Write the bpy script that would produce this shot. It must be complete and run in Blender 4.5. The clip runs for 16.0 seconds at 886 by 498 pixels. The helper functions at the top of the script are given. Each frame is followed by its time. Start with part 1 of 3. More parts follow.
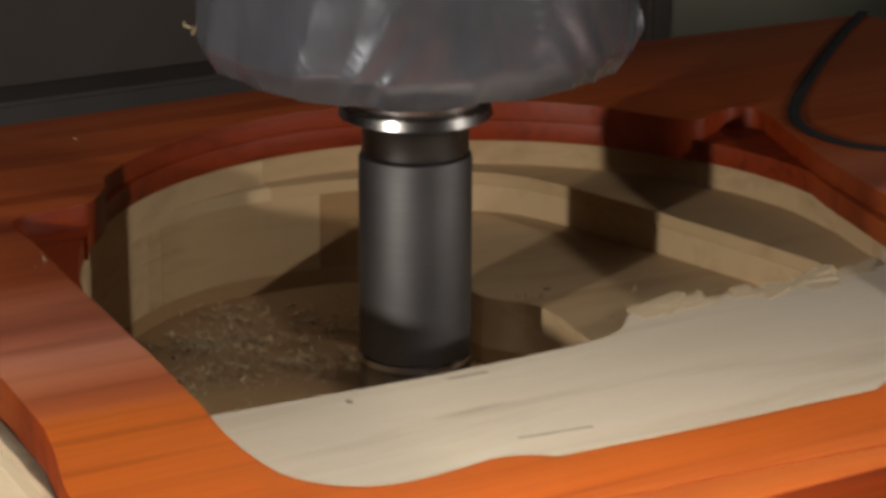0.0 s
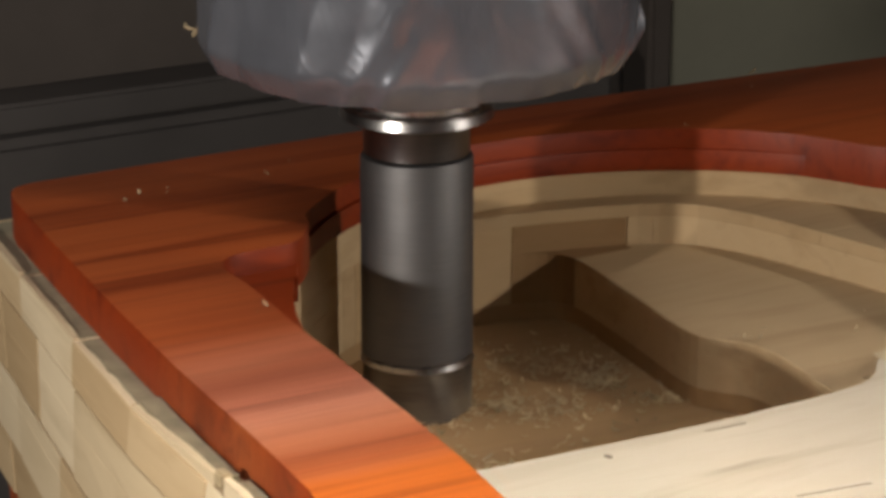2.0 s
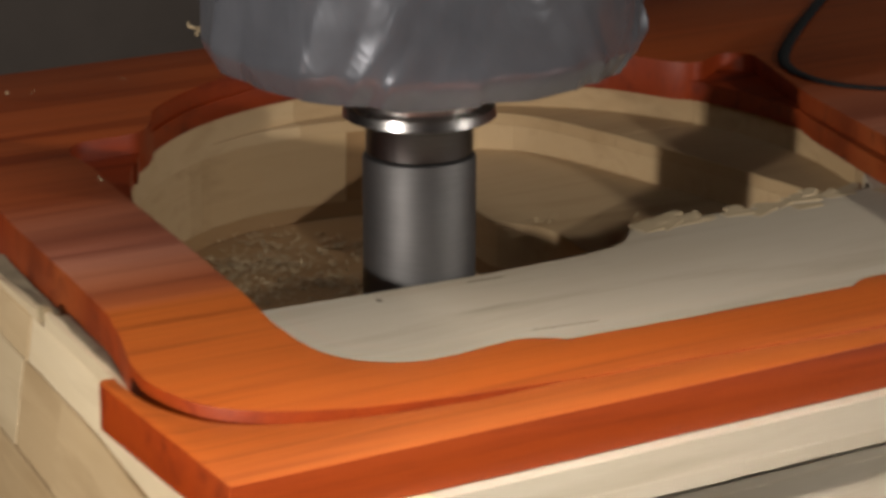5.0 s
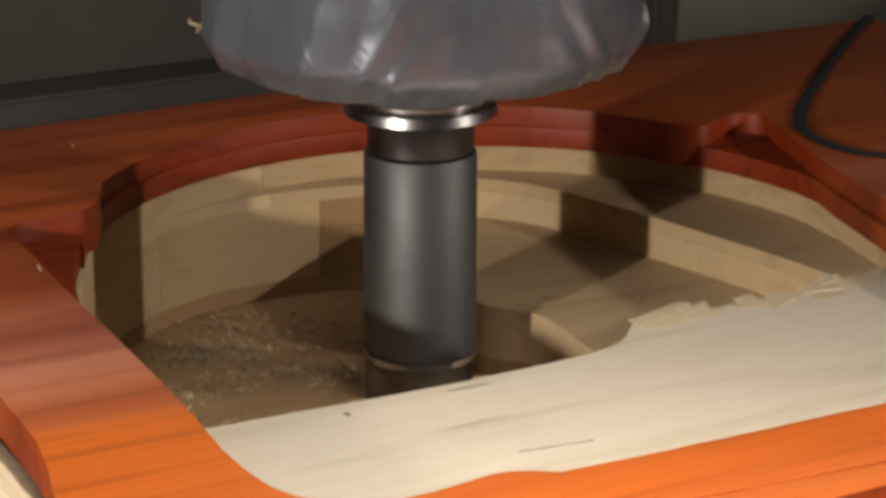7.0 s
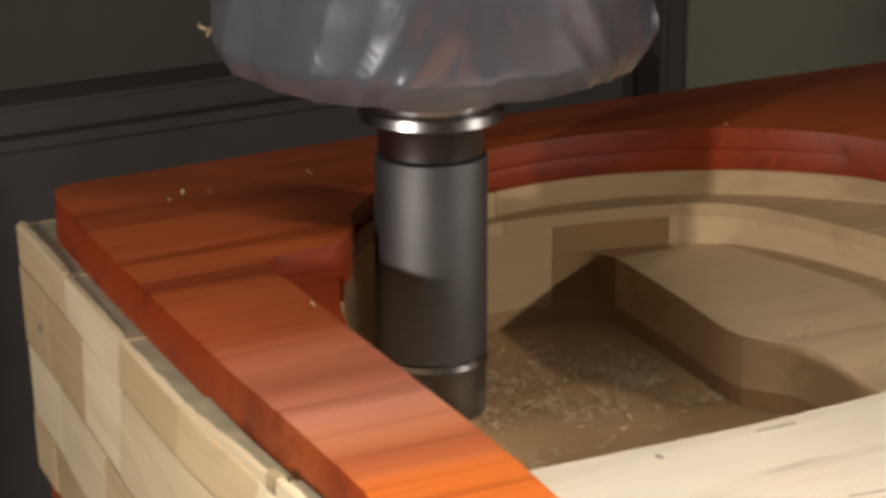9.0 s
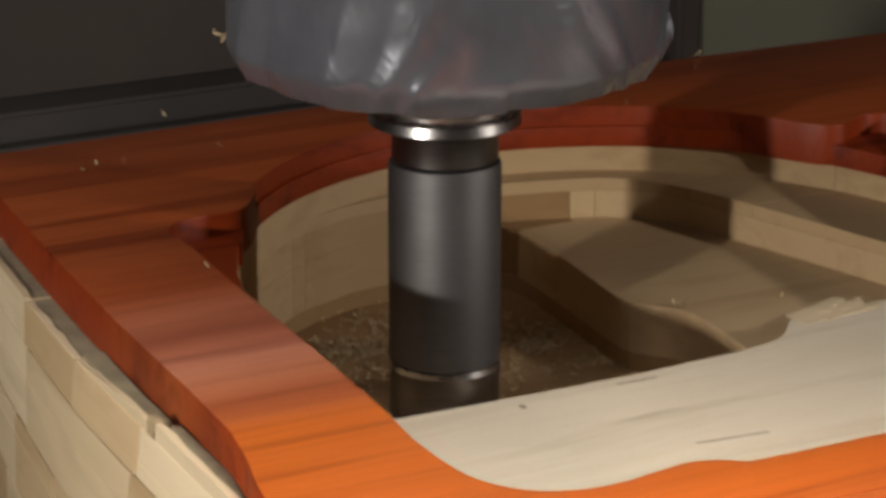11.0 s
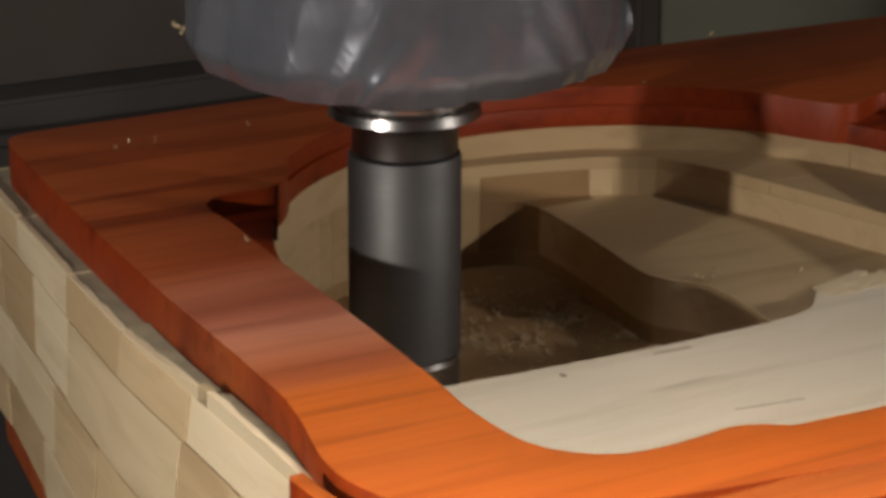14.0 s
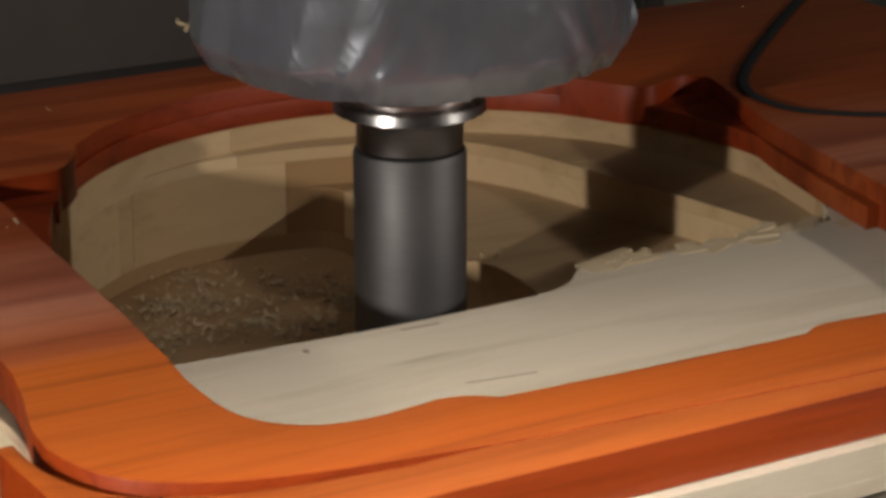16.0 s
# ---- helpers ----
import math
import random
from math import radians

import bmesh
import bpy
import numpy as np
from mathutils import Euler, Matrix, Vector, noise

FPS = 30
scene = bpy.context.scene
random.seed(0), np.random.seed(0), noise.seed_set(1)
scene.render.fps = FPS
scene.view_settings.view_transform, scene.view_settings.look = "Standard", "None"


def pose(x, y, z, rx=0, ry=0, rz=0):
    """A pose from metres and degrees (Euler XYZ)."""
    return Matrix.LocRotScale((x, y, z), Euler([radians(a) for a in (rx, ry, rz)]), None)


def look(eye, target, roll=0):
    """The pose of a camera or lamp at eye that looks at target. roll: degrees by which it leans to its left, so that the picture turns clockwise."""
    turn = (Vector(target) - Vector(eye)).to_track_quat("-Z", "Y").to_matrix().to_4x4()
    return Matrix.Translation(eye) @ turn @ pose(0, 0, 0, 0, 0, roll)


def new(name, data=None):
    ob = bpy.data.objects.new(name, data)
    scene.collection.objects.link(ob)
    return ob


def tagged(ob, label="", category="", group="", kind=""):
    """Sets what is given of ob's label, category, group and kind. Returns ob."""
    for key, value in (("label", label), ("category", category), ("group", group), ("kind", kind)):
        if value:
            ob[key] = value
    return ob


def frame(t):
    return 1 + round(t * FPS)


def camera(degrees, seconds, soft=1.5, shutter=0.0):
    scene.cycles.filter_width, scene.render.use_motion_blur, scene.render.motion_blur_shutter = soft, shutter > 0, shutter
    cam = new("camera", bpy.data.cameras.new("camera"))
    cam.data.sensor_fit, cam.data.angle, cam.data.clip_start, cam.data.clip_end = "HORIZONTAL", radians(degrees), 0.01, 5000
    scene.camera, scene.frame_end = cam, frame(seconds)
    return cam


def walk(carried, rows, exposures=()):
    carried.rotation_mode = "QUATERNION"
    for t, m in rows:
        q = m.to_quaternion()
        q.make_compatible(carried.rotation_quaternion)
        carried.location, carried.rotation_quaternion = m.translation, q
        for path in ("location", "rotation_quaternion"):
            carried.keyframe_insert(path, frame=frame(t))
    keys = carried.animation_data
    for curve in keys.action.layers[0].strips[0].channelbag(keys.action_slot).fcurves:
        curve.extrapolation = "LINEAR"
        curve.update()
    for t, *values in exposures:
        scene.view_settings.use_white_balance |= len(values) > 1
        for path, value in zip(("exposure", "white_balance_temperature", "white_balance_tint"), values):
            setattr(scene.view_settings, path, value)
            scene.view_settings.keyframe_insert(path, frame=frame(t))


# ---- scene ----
cam = camera(19.0, 16.0, soft=3.7, shutter=0.5)
# the camera meters a little lighter or darker as the work moves: seconds, stops
EXPOSURES = [(0.0, -0.22), (1.0, -0.08), (2.5, 0.18), (5.0, 0.18), (8.0, 0.27), (9.7, 0.10), (11.0, -0.04), (16.0, -0.10)]

# the hand-held camera: time, yaw, pitch, lean to the left
EYE = Vector((-0.4769, -0.8439, 1.4108))
TURNS = [
    (0.0, -30.12, -18.02, 0.26), (0.5, -29.79, -17.95, -0.11), (1.0, -29.55, -17.91, -0.25), (1.5, -29.92, -17.91, -0.07),
    (2.0, -30.08, -18.01, 0.06), (2.5, -30.33, -18.17, 0.11), (3.0, -30.41, -18.24, 0.13), (3.5, -30.20, -18.20, 0.11),
    (4.0, -30.00, -18.12, 0.13), (4.5, -29.95, -18.06, 0.01), (5.0, -30.03, -18.01, 0.26), (6.2, -30.05, -18.04, 0.30),
    (7.5, -29.99, -18.08, 0.34), (8.0, -30.03, -18.08, 0.27), (8.5, -29.90, -18.06, -0.03), (9.7, -29.60, -17.95, 0.02),
    (11.0, -29.45, -17.87, 0.07), (11.5, -29.46, -17.97, -0.18), (12.0, -29.61, -18.08, -0.09), (12.5, -29.74, -18.13, 0.01),
    (13.0, -29.99, -18.08, 0.29), (13.5, -30.22, -18.03, 0.38), (14.0, -30.36, -18.04, 0.28), (14.5, -30.28, -18.05, 0.05),
    (15.0, -30.20, -18.14, -0.31), (15.5, -30.15, -18.16, -0.14), (16.0, -30.23, -18.13, -0.17)]


def aim(yaw, pitch, lean):
    a, b = radians(yaw), radians(pitch)
    way = Vector((-math.sin(a) * math.cos(b), math.cos(a) * math.cos(b), math.sin(b)))
    return look(EYE, EYE + way, lean)


walk(cam, [(t, aim(y, p, r)) for t, y, p, r in TURNS], EXPOSURES)

# ---- light ----
world = bpy.data.worlds.new("world")
scene.world = world
world.use_nodes = True
world.node_tree.nodes["Background"].inputs[0].default_value = (0.62, 0.60, 0.58, 1)
world.node_tree.nodes["Background"].inputs[1].default_value = 0.035


def lamp(name, kind, at, target, watts, colour, size):
    data = bpy.data.lights.new(name, kind)
    data.energy, data.color = watts, colour
    if kind == "AREA":
        data.shape, data.size, data.size_y = "RECTANGLE", size[0], size[1]
    else:
        data.shadow_soft_size = size
    ob = new(name, data)
    ob.matrix_world = look(at, target)
    return ob


AXIS = Vector((0.0155, 0.0268, 0.0))    # the spindle's axis


def from_tool(azimuth, distance, z):
    return (AXIS.x + distance * math.cos(radians(azimuth)), AXIS.y + distance * math.sin(radians(azimuth)), z)


# two low work lamps before the machine, the lamp over the operator's side, an added soft fill below the roof
for name, azimuth, far, height, watts in (("work_lamp_right", 309, 0.80, 1.32, 9.3), ("work_lamp_left", 205.5, 0.80, 1.247, 16.5)):
    lamp(name, "SPOT", from_tool(azimuth, far, height), (0, 0, 1.06), watts, (1.0, 0.94, 0.86), 0.012).data.spot_size = radians(130)
front = lamp("front_light_bar", "AREA", (-0.12, -0.58, 1.64), (-0.10, -0.27, 1.08), 0.58, (1.0, 0.95, 0.88), (0.30, 0.04))
front.data.spread = radians(43)
lamp("roof_fill", "AREA", (-0.55, -0.25, 2.3), (0, 0, 1.1), 3.7, (0.95, 0.96, 1.0), (0.9, 0.25))

# ---- materials ----


def material(name):
    m = bpy.data.materials.new(name)
    m.use_nodes = True
    t = m.node_tree
    return m, t.nodes, t.links, t.nodes["Principled BSDF"]


def ramp(nodes, stops):
    r = nodes.new("ShaderNodeValToRGB")
    while len(r.color_ramp.elements) < len(stops):
        r.color_ramp.elements.new(0.5)
    for e, (p, c) in zip(r.color_ramp.elements, stops):
        e.position, e.color = p, (*c, 1)
    return r


def coords(nodes, links, stretch, jitter=0.0, turn=0.0):
    """Object coordinates, stretched; jitter shifts them from piece to piece."""
    tc = nodes.new("ShaderNodeTexCoord")
    mp = nodes.new("ShaderNodeMapping")
    mp.inputs["Scale"].default_value = stretch
    mp.inputs["Rotation"].default_value = (0, 0, radians(turn))
    src = tc.outputs["Object"]
    if jitter:
        info = nodes.new("ShaderNodeObjectInfo")
        mul = nodes.new("ShaderNodeMath")
        mul.operation = "MULTIPLY"
        mul.inputs[1].default_value = jitter
        links.new(info.outputs["Random"], mul.inputs[0])
        add = nodes.new("ShaderNodeVectorMath")
        links.new(src, add.inputs[0])
        links.new(mul.outputs[0], add.inputs[1])
        src = add.outputs[0]
    links.new(src, mp.inputs["Vector"])
    return mp.outputs["Vector"]


def tex(nodes, links, vec, scale, detail=4, rough=0.55, distort=0.0):
    n = nodes.new("ShaderNodeTexNoise")
    n.inputs["Scale"].default_value, n.inputs["Detail"].default_value = scale, detail
    n.inputs["Roughness"].default_value, n.inputs["Distortion"].default_value = rough, distort
    links.new(vec, n.inputs["Vector"])
    return n.outputs["Fac"]


def mix(nodes, links, fac, a, b, kind="MIX"):
    n = nodes.new("ShaderNodeMix")
    n.data_type, n.blend_type = "RGBA", kind
    for sock, v in ((n.inputs[0], fac), (n.inputs[6], a), (n.inputs[7], b)):
        if isinstance(v, (int, float)):
            sock.default_value = v
        elif isinstance(v, tuple):
            sock.default_value = (*v, 1)
        else:
            links.new(v, sock)
    return n.outputs[2]


def relief(nodes, links, bsdf, height, strength, distance):
    b = nodes.new("ShaderNodeBump")
    b.inputs["Strength"].default_value, b.inputs["Distance"].default_value = strength, distance
    links.new(height, b.inputs["Height"])
    links.new(b.outputs[0], bsdf.inputs["Normal"])


def red_wood(name, tint, rough):
    """Padauk-like panel glued from boards of differing tone, grain along x, a satin oil finish."""
    m, n, l, b = material(name)
    tc = n.new("ShaderNodeTexCoord")
    xyz = n.new("ShaderNodeSeparateXYZ")
    l.new(tc.outputs["Object"], xyz.inputs[0])
    wobble = n.new("ShaderNodeMath")
    wobble.operation = "MULTIPLY_ADD"
    wobble.inputs[1].default_value = 0.05
    l.new(tex(n, l, coords(n, l, (0.8, 9, 3)), 3.0, 3, 0.5, 0.5), wobble.inputs[0])
    l.new(xyz.outputs["Y"], wobble.inputs[2])
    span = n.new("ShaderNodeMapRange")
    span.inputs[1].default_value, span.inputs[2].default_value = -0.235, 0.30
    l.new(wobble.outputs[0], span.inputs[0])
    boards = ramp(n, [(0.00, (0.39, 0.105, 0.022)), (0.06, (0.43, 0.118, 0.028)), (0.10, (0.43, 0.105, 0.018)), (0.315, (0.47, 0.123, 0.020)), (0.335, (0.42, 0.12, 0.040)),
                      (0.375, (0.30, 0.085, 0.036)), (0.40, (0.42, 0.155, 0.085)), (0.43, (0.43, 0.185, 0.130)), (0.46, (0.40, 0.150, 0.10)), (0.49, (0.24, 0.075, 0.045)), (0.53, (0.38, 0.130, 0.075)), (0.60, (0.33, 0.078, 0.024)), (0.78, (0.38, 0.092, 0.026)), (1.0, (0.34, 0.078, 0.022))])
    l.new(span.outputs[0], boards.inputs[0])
    broad = ramp(n, [(0.29, (0.44, 0.31, 0.28)), (0.43, (0.86, 0.80, 0.78)), (0.52, (1, 1, 1)), (0.72, (1.0, 0.90, 0.82))])
    l.new(tex(n, l, coords(n, l, (0.9, 30, 22)), 3.0, 4, 0.55, 0.5), broad.inputs[0])
    c = mix(n, l, 0.88, boards.outputs[0], broad.outputs[0], "MULTIPLY")
    fine = ramp(n, [(0.34, (0.62, 0.52, 0.5)), (0.50, (1, 1, 1))])
    grain = tex(n, l, coords(n, l, (4, 150, 60)), 3.0, 5, 0.65, 0.3)
    l.new(grain, fine.inputs[0])
    c = mix(n, l, 0.45, c, fine.outputs[0], "MULTIPLY")
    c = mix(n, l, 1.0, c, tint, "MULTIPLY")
    l.new(c, b.inputs["Base Color"])
    b.inputs["Roughness"].default_value = rough
    b.inputs["Specular IOR Level"].default_value = 0.35
    relief(n, l, b, grain, 0.2, 0.0004)
    return m


def maple(name, stretch, tint=(1, 1, 1)):
    """Pale hardwood blocks, each with its own tone and faint grain."""
    m, n, l, b = material(name)
    info = n.new("ShaderNodeObjectInfo")
    tone = ramp(n, [(0.0, (0.53, 0.44, 0.32)), (0.4, (0.58, 0.49, 0.365)), (0.75, (0.65, 0.565, 0.44)), (1.0, (0.56, 0.465, 0.335))])
    l.new(info.outputs["Random"], tone.inputs[0])
    g = tex(n, l, coords(n, l, stretch, 7.0), 2.2, 5, 0.6, 0.35)
    gr = ramp(n, [(0.30, (0.62, 0.56, 0.47)), (0.50, (1, 1, 1)), (0.75, (0.86, 0.83, 0.76))])
    l.new(g, gr.inputs[0])
    c = mix(n, l, 0.46, tone.outputs[0], gr.outputs[0], "MULTIPLY")
    spots = ramp(n, [(0.18, (0.30, 0.22, 0.12)), (0.27, (1, 1, 1))])
    l.new(tex(n, l, coords(n, l, tuple(1.7 * v for v in stretch), 5.0), 2.0, 2), spots.inputs[0])
    c = mix(n, l, 0.4, c, spots.outputs[0], "MULTIPLY")
    c = mix(n, l, 1.0, c, tint, "MULTIPLY")
    l.new(c, b.inputs["Base Color"])
    b.inputs["Roughness"].default_value = 0.62
    b.inputs["Specular IOR Level"].default_value = 0.25
    fine = tex(n, l, coords(n, l, (40, 300, 300)), 2.0, 4)
    relief(n, l, b, fine, 0.25, 0.0005)
    return m


def metal(name, colour, rough, streak=0.0, dust=0.0):
    m, n, l, b = material(name)
    b.inputs["Metallic"].default_value = 1.0
    v = tex(n, l, coords(n, l, (60, 60, 900)), 1.5, 3)
    c = ramp(n, [(0.3, tuple(x * (1 - streak) for x in colour)), (0.7, colour)])
    l.new(v, c.inputs[0])
    out = c.outputs[0]
    if dust:
        d = ramp(n, [(0.42, (0, 0, 0)), (0.75, (1, 1, 1))])
        l.new(tex(n, l, coords(n, l, (1, 1, 1)), 45, 5), d.inputs[0])
        out = mix(n, l, d.outputs[0], out, (0.22, 0.17, 0.11))
        mt = n.new("ShaderNodeMath")
        mt.operation = "MULTIPLY_ADD"
        mt.inputs[1].default_value, mt.inputs[2].default_value = -dust, 1.0
        l.new(d.outputs[0], mt.inputs[0])
        l.new(mt.outputs[0], b.inputs["Metallic"])
    l.new(out, b.inputs["Base Color"])
    r = n.new("ShaderNodeMapRange")
    r.inputs[3].default_value, r.inputs[4].default_value = rough * 0.85, rough * 1.2
    l.new(tex(n, l, coords(n, l, (1, 1, 1)), 60, 4), r.inputs[0])
    l.new(r.outputs[0], b.inputs["Roughness"])
    return m


def plain(name, colour, rough, vary=0.25, scale=12, metallic=0.0):
    m, n, l, b = material(name)
    r = ramp(n, [(0.3, tuple(x * (1 - vary) for x in colour)), (0.7, tuple(min(1, x * (1 + vary * 0.5)) for x in colour))])
    l.new(tex(n, l, coords(n, l, (1, 1, 1)), scale, 5, 0.6), r.inputs[0])
    l.new(r.outputs[0], b.inputs["Base Color"])
    b.inputs["Roughness"].default_value, b.inputs["Metallic"].default_value = rough, metallic
    relief(n, l, b, tex(n, l, coords(n, l, (1, 1, 1)), scale * 25, 3), 0.12, 0.0006)
    return m


def plastic_sheet():
    m, n, l, b = material("grey_plastic_sheet")
    r = ramp(n, [(0.3, (0.135, 0.139, 0.158)), (0.7, (0.19, 0.194, 0.218))])
    l.new(tex(n, l, coords(n, l, (1, 1, 1)), 30, 4), r.inputs[0])
    l.new(r.outputs[0], b.inputs["Base Color"])
    b.inputs["Metallic"].default_value, b.inputs["Roughness"].default_value = 0.5, 0.23
    b.inputs["Coat Weight"].default_value, b.inputs["Coat Roughness"].default_value = 0.22, 0.25
    relief(n, l, b, tex(n, l, coords(n, l, (1, 1, 0.5)), 38, 3, 0.5, 1.2), 0.5, 0.003)
    return m


# the cut-edge tint is end-grain red, darkened to hold the side faces' shade
RED, RED_CUT_SHADED, MAPLE = red_wood("red_wood", (1.0, 0.89, 0.74), 0.42), red_wood("red_wood_shaded_cut_edge", (0.64, 0.33, 0.11), 0.5), maple("pale_wood", (3, 24, 30), (0.95, 0.98, 1.02))
# the brown tint serves a darker block and carries the deep floor's shade
MAPLE_SIDE, BROWN_AND_SHADE = maple("pale_wood_lengthwise", (24, 3, 30), (1.01, 0.935, 0.80)), maple("brown_wood_and_floor_shade", (3, 24, 30), (0.56, 0.40, 0.25))
TAN_SIDE = maple("tan_wood_lengthwise", (24, 3, 30), (0.80, 0.67, 0.50))
TAN = maple("tan_wood", (3, 24, 30), (0.84, 0.70, 0.52))
TORN = maple("torn_pale_wood", (3, 24, 30), (0.92, 0.86, 0.74))
STEEL = metal("satin_steel", (0.145, 0.139, 0.138), 0.58, 0.12)
BRIGHT = metal("polished_steel", (0.46, 0.44, 0.43), 0.27, 0.1)
DARKSTEEL = metal("dark_steel", (0.13, 0.122, 0.12), 0.36, 0.15)
CUTTER = metal("dusty_cutter", (0.16, 0.14, 0.12), 0.5, 0.2, 0.8)
SHEET = plastic_sheet()
RUBBER = plain("black_rubber", (0.008, 0.008, 0.008), 0.9)
PANEL_DARK = plain("dark_enclosure_panel", (0.20, 0.165, 0.14), 0.6, 0.3, 3)
PANEL_BED = plain("dark_bed_paint", (0.15, 0.132, 0.12), 0.6, 0.3, 3)
RAIL = plain("dark_rail_paint", (0.15, 0.132, 0.12), 0.6, 0.3, 3)
PANEL_GREEN = plain("grey_green_panel", (0.50, 0.48, 0.36), 0.6, 0.2, 3)
IRON = plain("blackened_iron", (0.025, 0.025, 0.026), 0.5, 0.3, 8)
SHAVING = plain("wood_shaving", (0.40, 0.30, 0.17), 0.7, 0.3, 80)
BROWN_SHAVING = plain("brown_wood_shaving", (0.54, 0.41, 0.24), 0.75, 0.4, 120)
OLIVE_BROWN = plain("olive_brown_wood", (0.27, 0.22, 0.135), 0.85, 0.35, 60)
SPECK = plain("dark_knot", (0.20, 0.15, 0.10), 0.7, 0.3, 200)
CONCRETE = plain("concrete_floor", (0.10, 0.10, 0.095), 0.8, 0.3, 4)

# ---- mesh tools ----
MM = 0.001


def mesh(name, bm, mat, smooth=True, angle=35):
    bmesh.ops.recalc_face_normals(bm, faces=bm.faces)
    me = bpy.data.meshes.new(name)
    bm.to_mesh(me)
    bm.free()
    me.materials.append(mat)
    if smooth:
        me.shade_smooth()
        me.set_sharp_from_angle(angle=radians(angle))
    return me


def part(name, bm, mat, parent=None, label="", smooth=True, angle=35):
    ob = new(name, mesh(name, bm, mat, smooth, angle))
    ob.parent = parent
    return tagged(ob, label)


def rounded(poly, times=2, closed=True):
    """Corner cutting: turns a coarse outline into a smooth one."""
    pts = [Vector((p[0], p[1])) for p in poly]
    for _ in range(times):
        out = []
        span = range(len(pts)) if closed else range(len(pts) - 1)
        for i in span:
            a, b = pts[i], pts[(i + 1) % len(pts)]
            out += [a.lerp(b, 0.25), a.lerp(b, 0.75)]
        pts = out if closed else [pts[0], *out, pts[-1]]
    return [(p.x, p.y) for p in pts]


def slab(outer, holes, z0, z1):
    """A plate in millimetres with holes through it."""
    bm = bmesh.new()
    loops = []
    for ring in (outer, *holes):
        vs = [bm.verts.new((x * MM, y * MM, z1 * MM)) for x, y in ring]
        for i, v in enumerate(vs):
            bm.edges.new((v, vs[(i + 1) % len(vs)]))
        loops.append(vs)
    bmesh.ops.triangle_fill(bm, use_beauty=True, edges=bm.edges[:])
    tops = bm.faces[:]
    low = {v: bm.verts.new((v.co.x, v.co.y, z0 * MM)) for vs in loops for v in vs}
    for f in tops:
        bm.faces.new([low[v] for v in reversed(f.verts)])
    for vs in loops:
        for i, v in enumerate(vs):
            w = vs[(i + 1) % len(vs)]
            bm.faces.new((v, w, low[w], low[v]))
    bmesh.ops.recalc_face_normals(bm, faces=bm.faces)
    return bm


def soften(bm, width, segments=2, least=50):
    sharp = [e for e in bm.edges if len(e.link_faces) == 2 and e.calc_face_angle(0) > radians(least)]
    bmesh.ops.bevel(bm, geom=sharp, offset=width * MM, segments=segments, affect="EDGES", profile=0.6, clamp_overlap=True)
    return bm


def cut_out(bm, box):
    """Keeps what lies in box = x0, x1, y0, y1 (millimetres) and closes the cuts."""
    x0, x1, y0, y1 = (v * MM for v in box)
    for co, no in (((x0, 0, 0), (-1, 0, 0)), ((x1, 0, 0), (1, 0, 0)), ((0, y0, 0), (0, -1, 0)), ((0, y1, 0), (0, 1, 0))):
        if not bm.verts:
            break
        cut = bmesh.ops.bisect_plane(bm, geom=bm.verts[:] + bm.edges[:] + bm.faces[:], plane_co=co, plane_no=no, clear_outer=True)
        edges = [e for e in cut["geom_cut"] if isinstance(e, bmesh.types.BMEdge) and e.is_boundary]
        if edges:
            bmesh.ops.holes_fill(bm, edges=edges, sides=0)
    return bm


def box(x0, x1, y0, y1, z0, z1, bevel=0.0, segments=2):
    bm = bmesh.new()
    bmesh.ops.create_cube(bm, size=1, matrix=Matrix.Translation(((x0 + x1) / 2, (y0 + y1) / 2, (z0 + z1) / 2)) @ Matrix.Diagonal((x1 - x0, y1 - y0, z1 - z0, 1)))
    if bevel:
        bmesh.ops.bevel(bm, geom=bm.edges[:], offset=bevel, segments=segments, affect="EDGES", clamp_overlap=True)
    return bm


def lathe(profile, steps=96):
    """profile: (radius, z) in millimetres, from the bottom up."""
    bm = bmesh.new()
    rings = []
    for r, z in profile:
        rings.append([bm.verts.new((r * MM * math.cos(2 * math.pi * i / steps), r * MM * math.sin(2 * math.pi * i / steps), z * MM)) for i in range(steps)])
    for a, b in zip(rings, rings[1:]):
        for i in range(steps):
            j = (i + 1) % steps
            bm.faces.new((a[i], a[j], b[j], b[i]))
    bm.faces.new(rings[0])
    bm.faces.new(rings[-1])
    return bm


def tube(points, radius, sides=10, taper=None):
    """A round cord along points (metres)."""
    bm = bmesh.new()
    pts = [Vector(p) for p in points]
    rings = []
    for i, p in enumerate(pts):
        way = (pts[min(i + 1, len(pts) - 1)] - pts[max(i - 1, 0)]).normalized()
        side = way.cross(Vector((0, 0, 1)))
        side = (side if side.length > 1e-4 else way.cross(Vector((0, 1, 0)))).normalized()
        up = side.cross(way)
        r = radius * (taper(i / (len(pts) - 1)) if taper else 1)
        rings.append([bm.verts.new(p + r * (side * math.cos(2 * math.pi * k / sides) + up * math.sin(2 * math.pi * k / sides))) for k in range(sides)])
    for a, b in zip(rings, rings[1:]):
        for k in range(sides):
            bm.faces.new((a[k], a[(k + 1) % sides], b[(k + 1) % sides], b[k]))
    bm.faces.new(rings[0])
    bm.faces.new(rings[-1])
    return bm


# ---- the enclosure ----
def structure(name, bm, mat, label):
    return tagged(part(name, bm, mat), label, "structure", kind="structure")


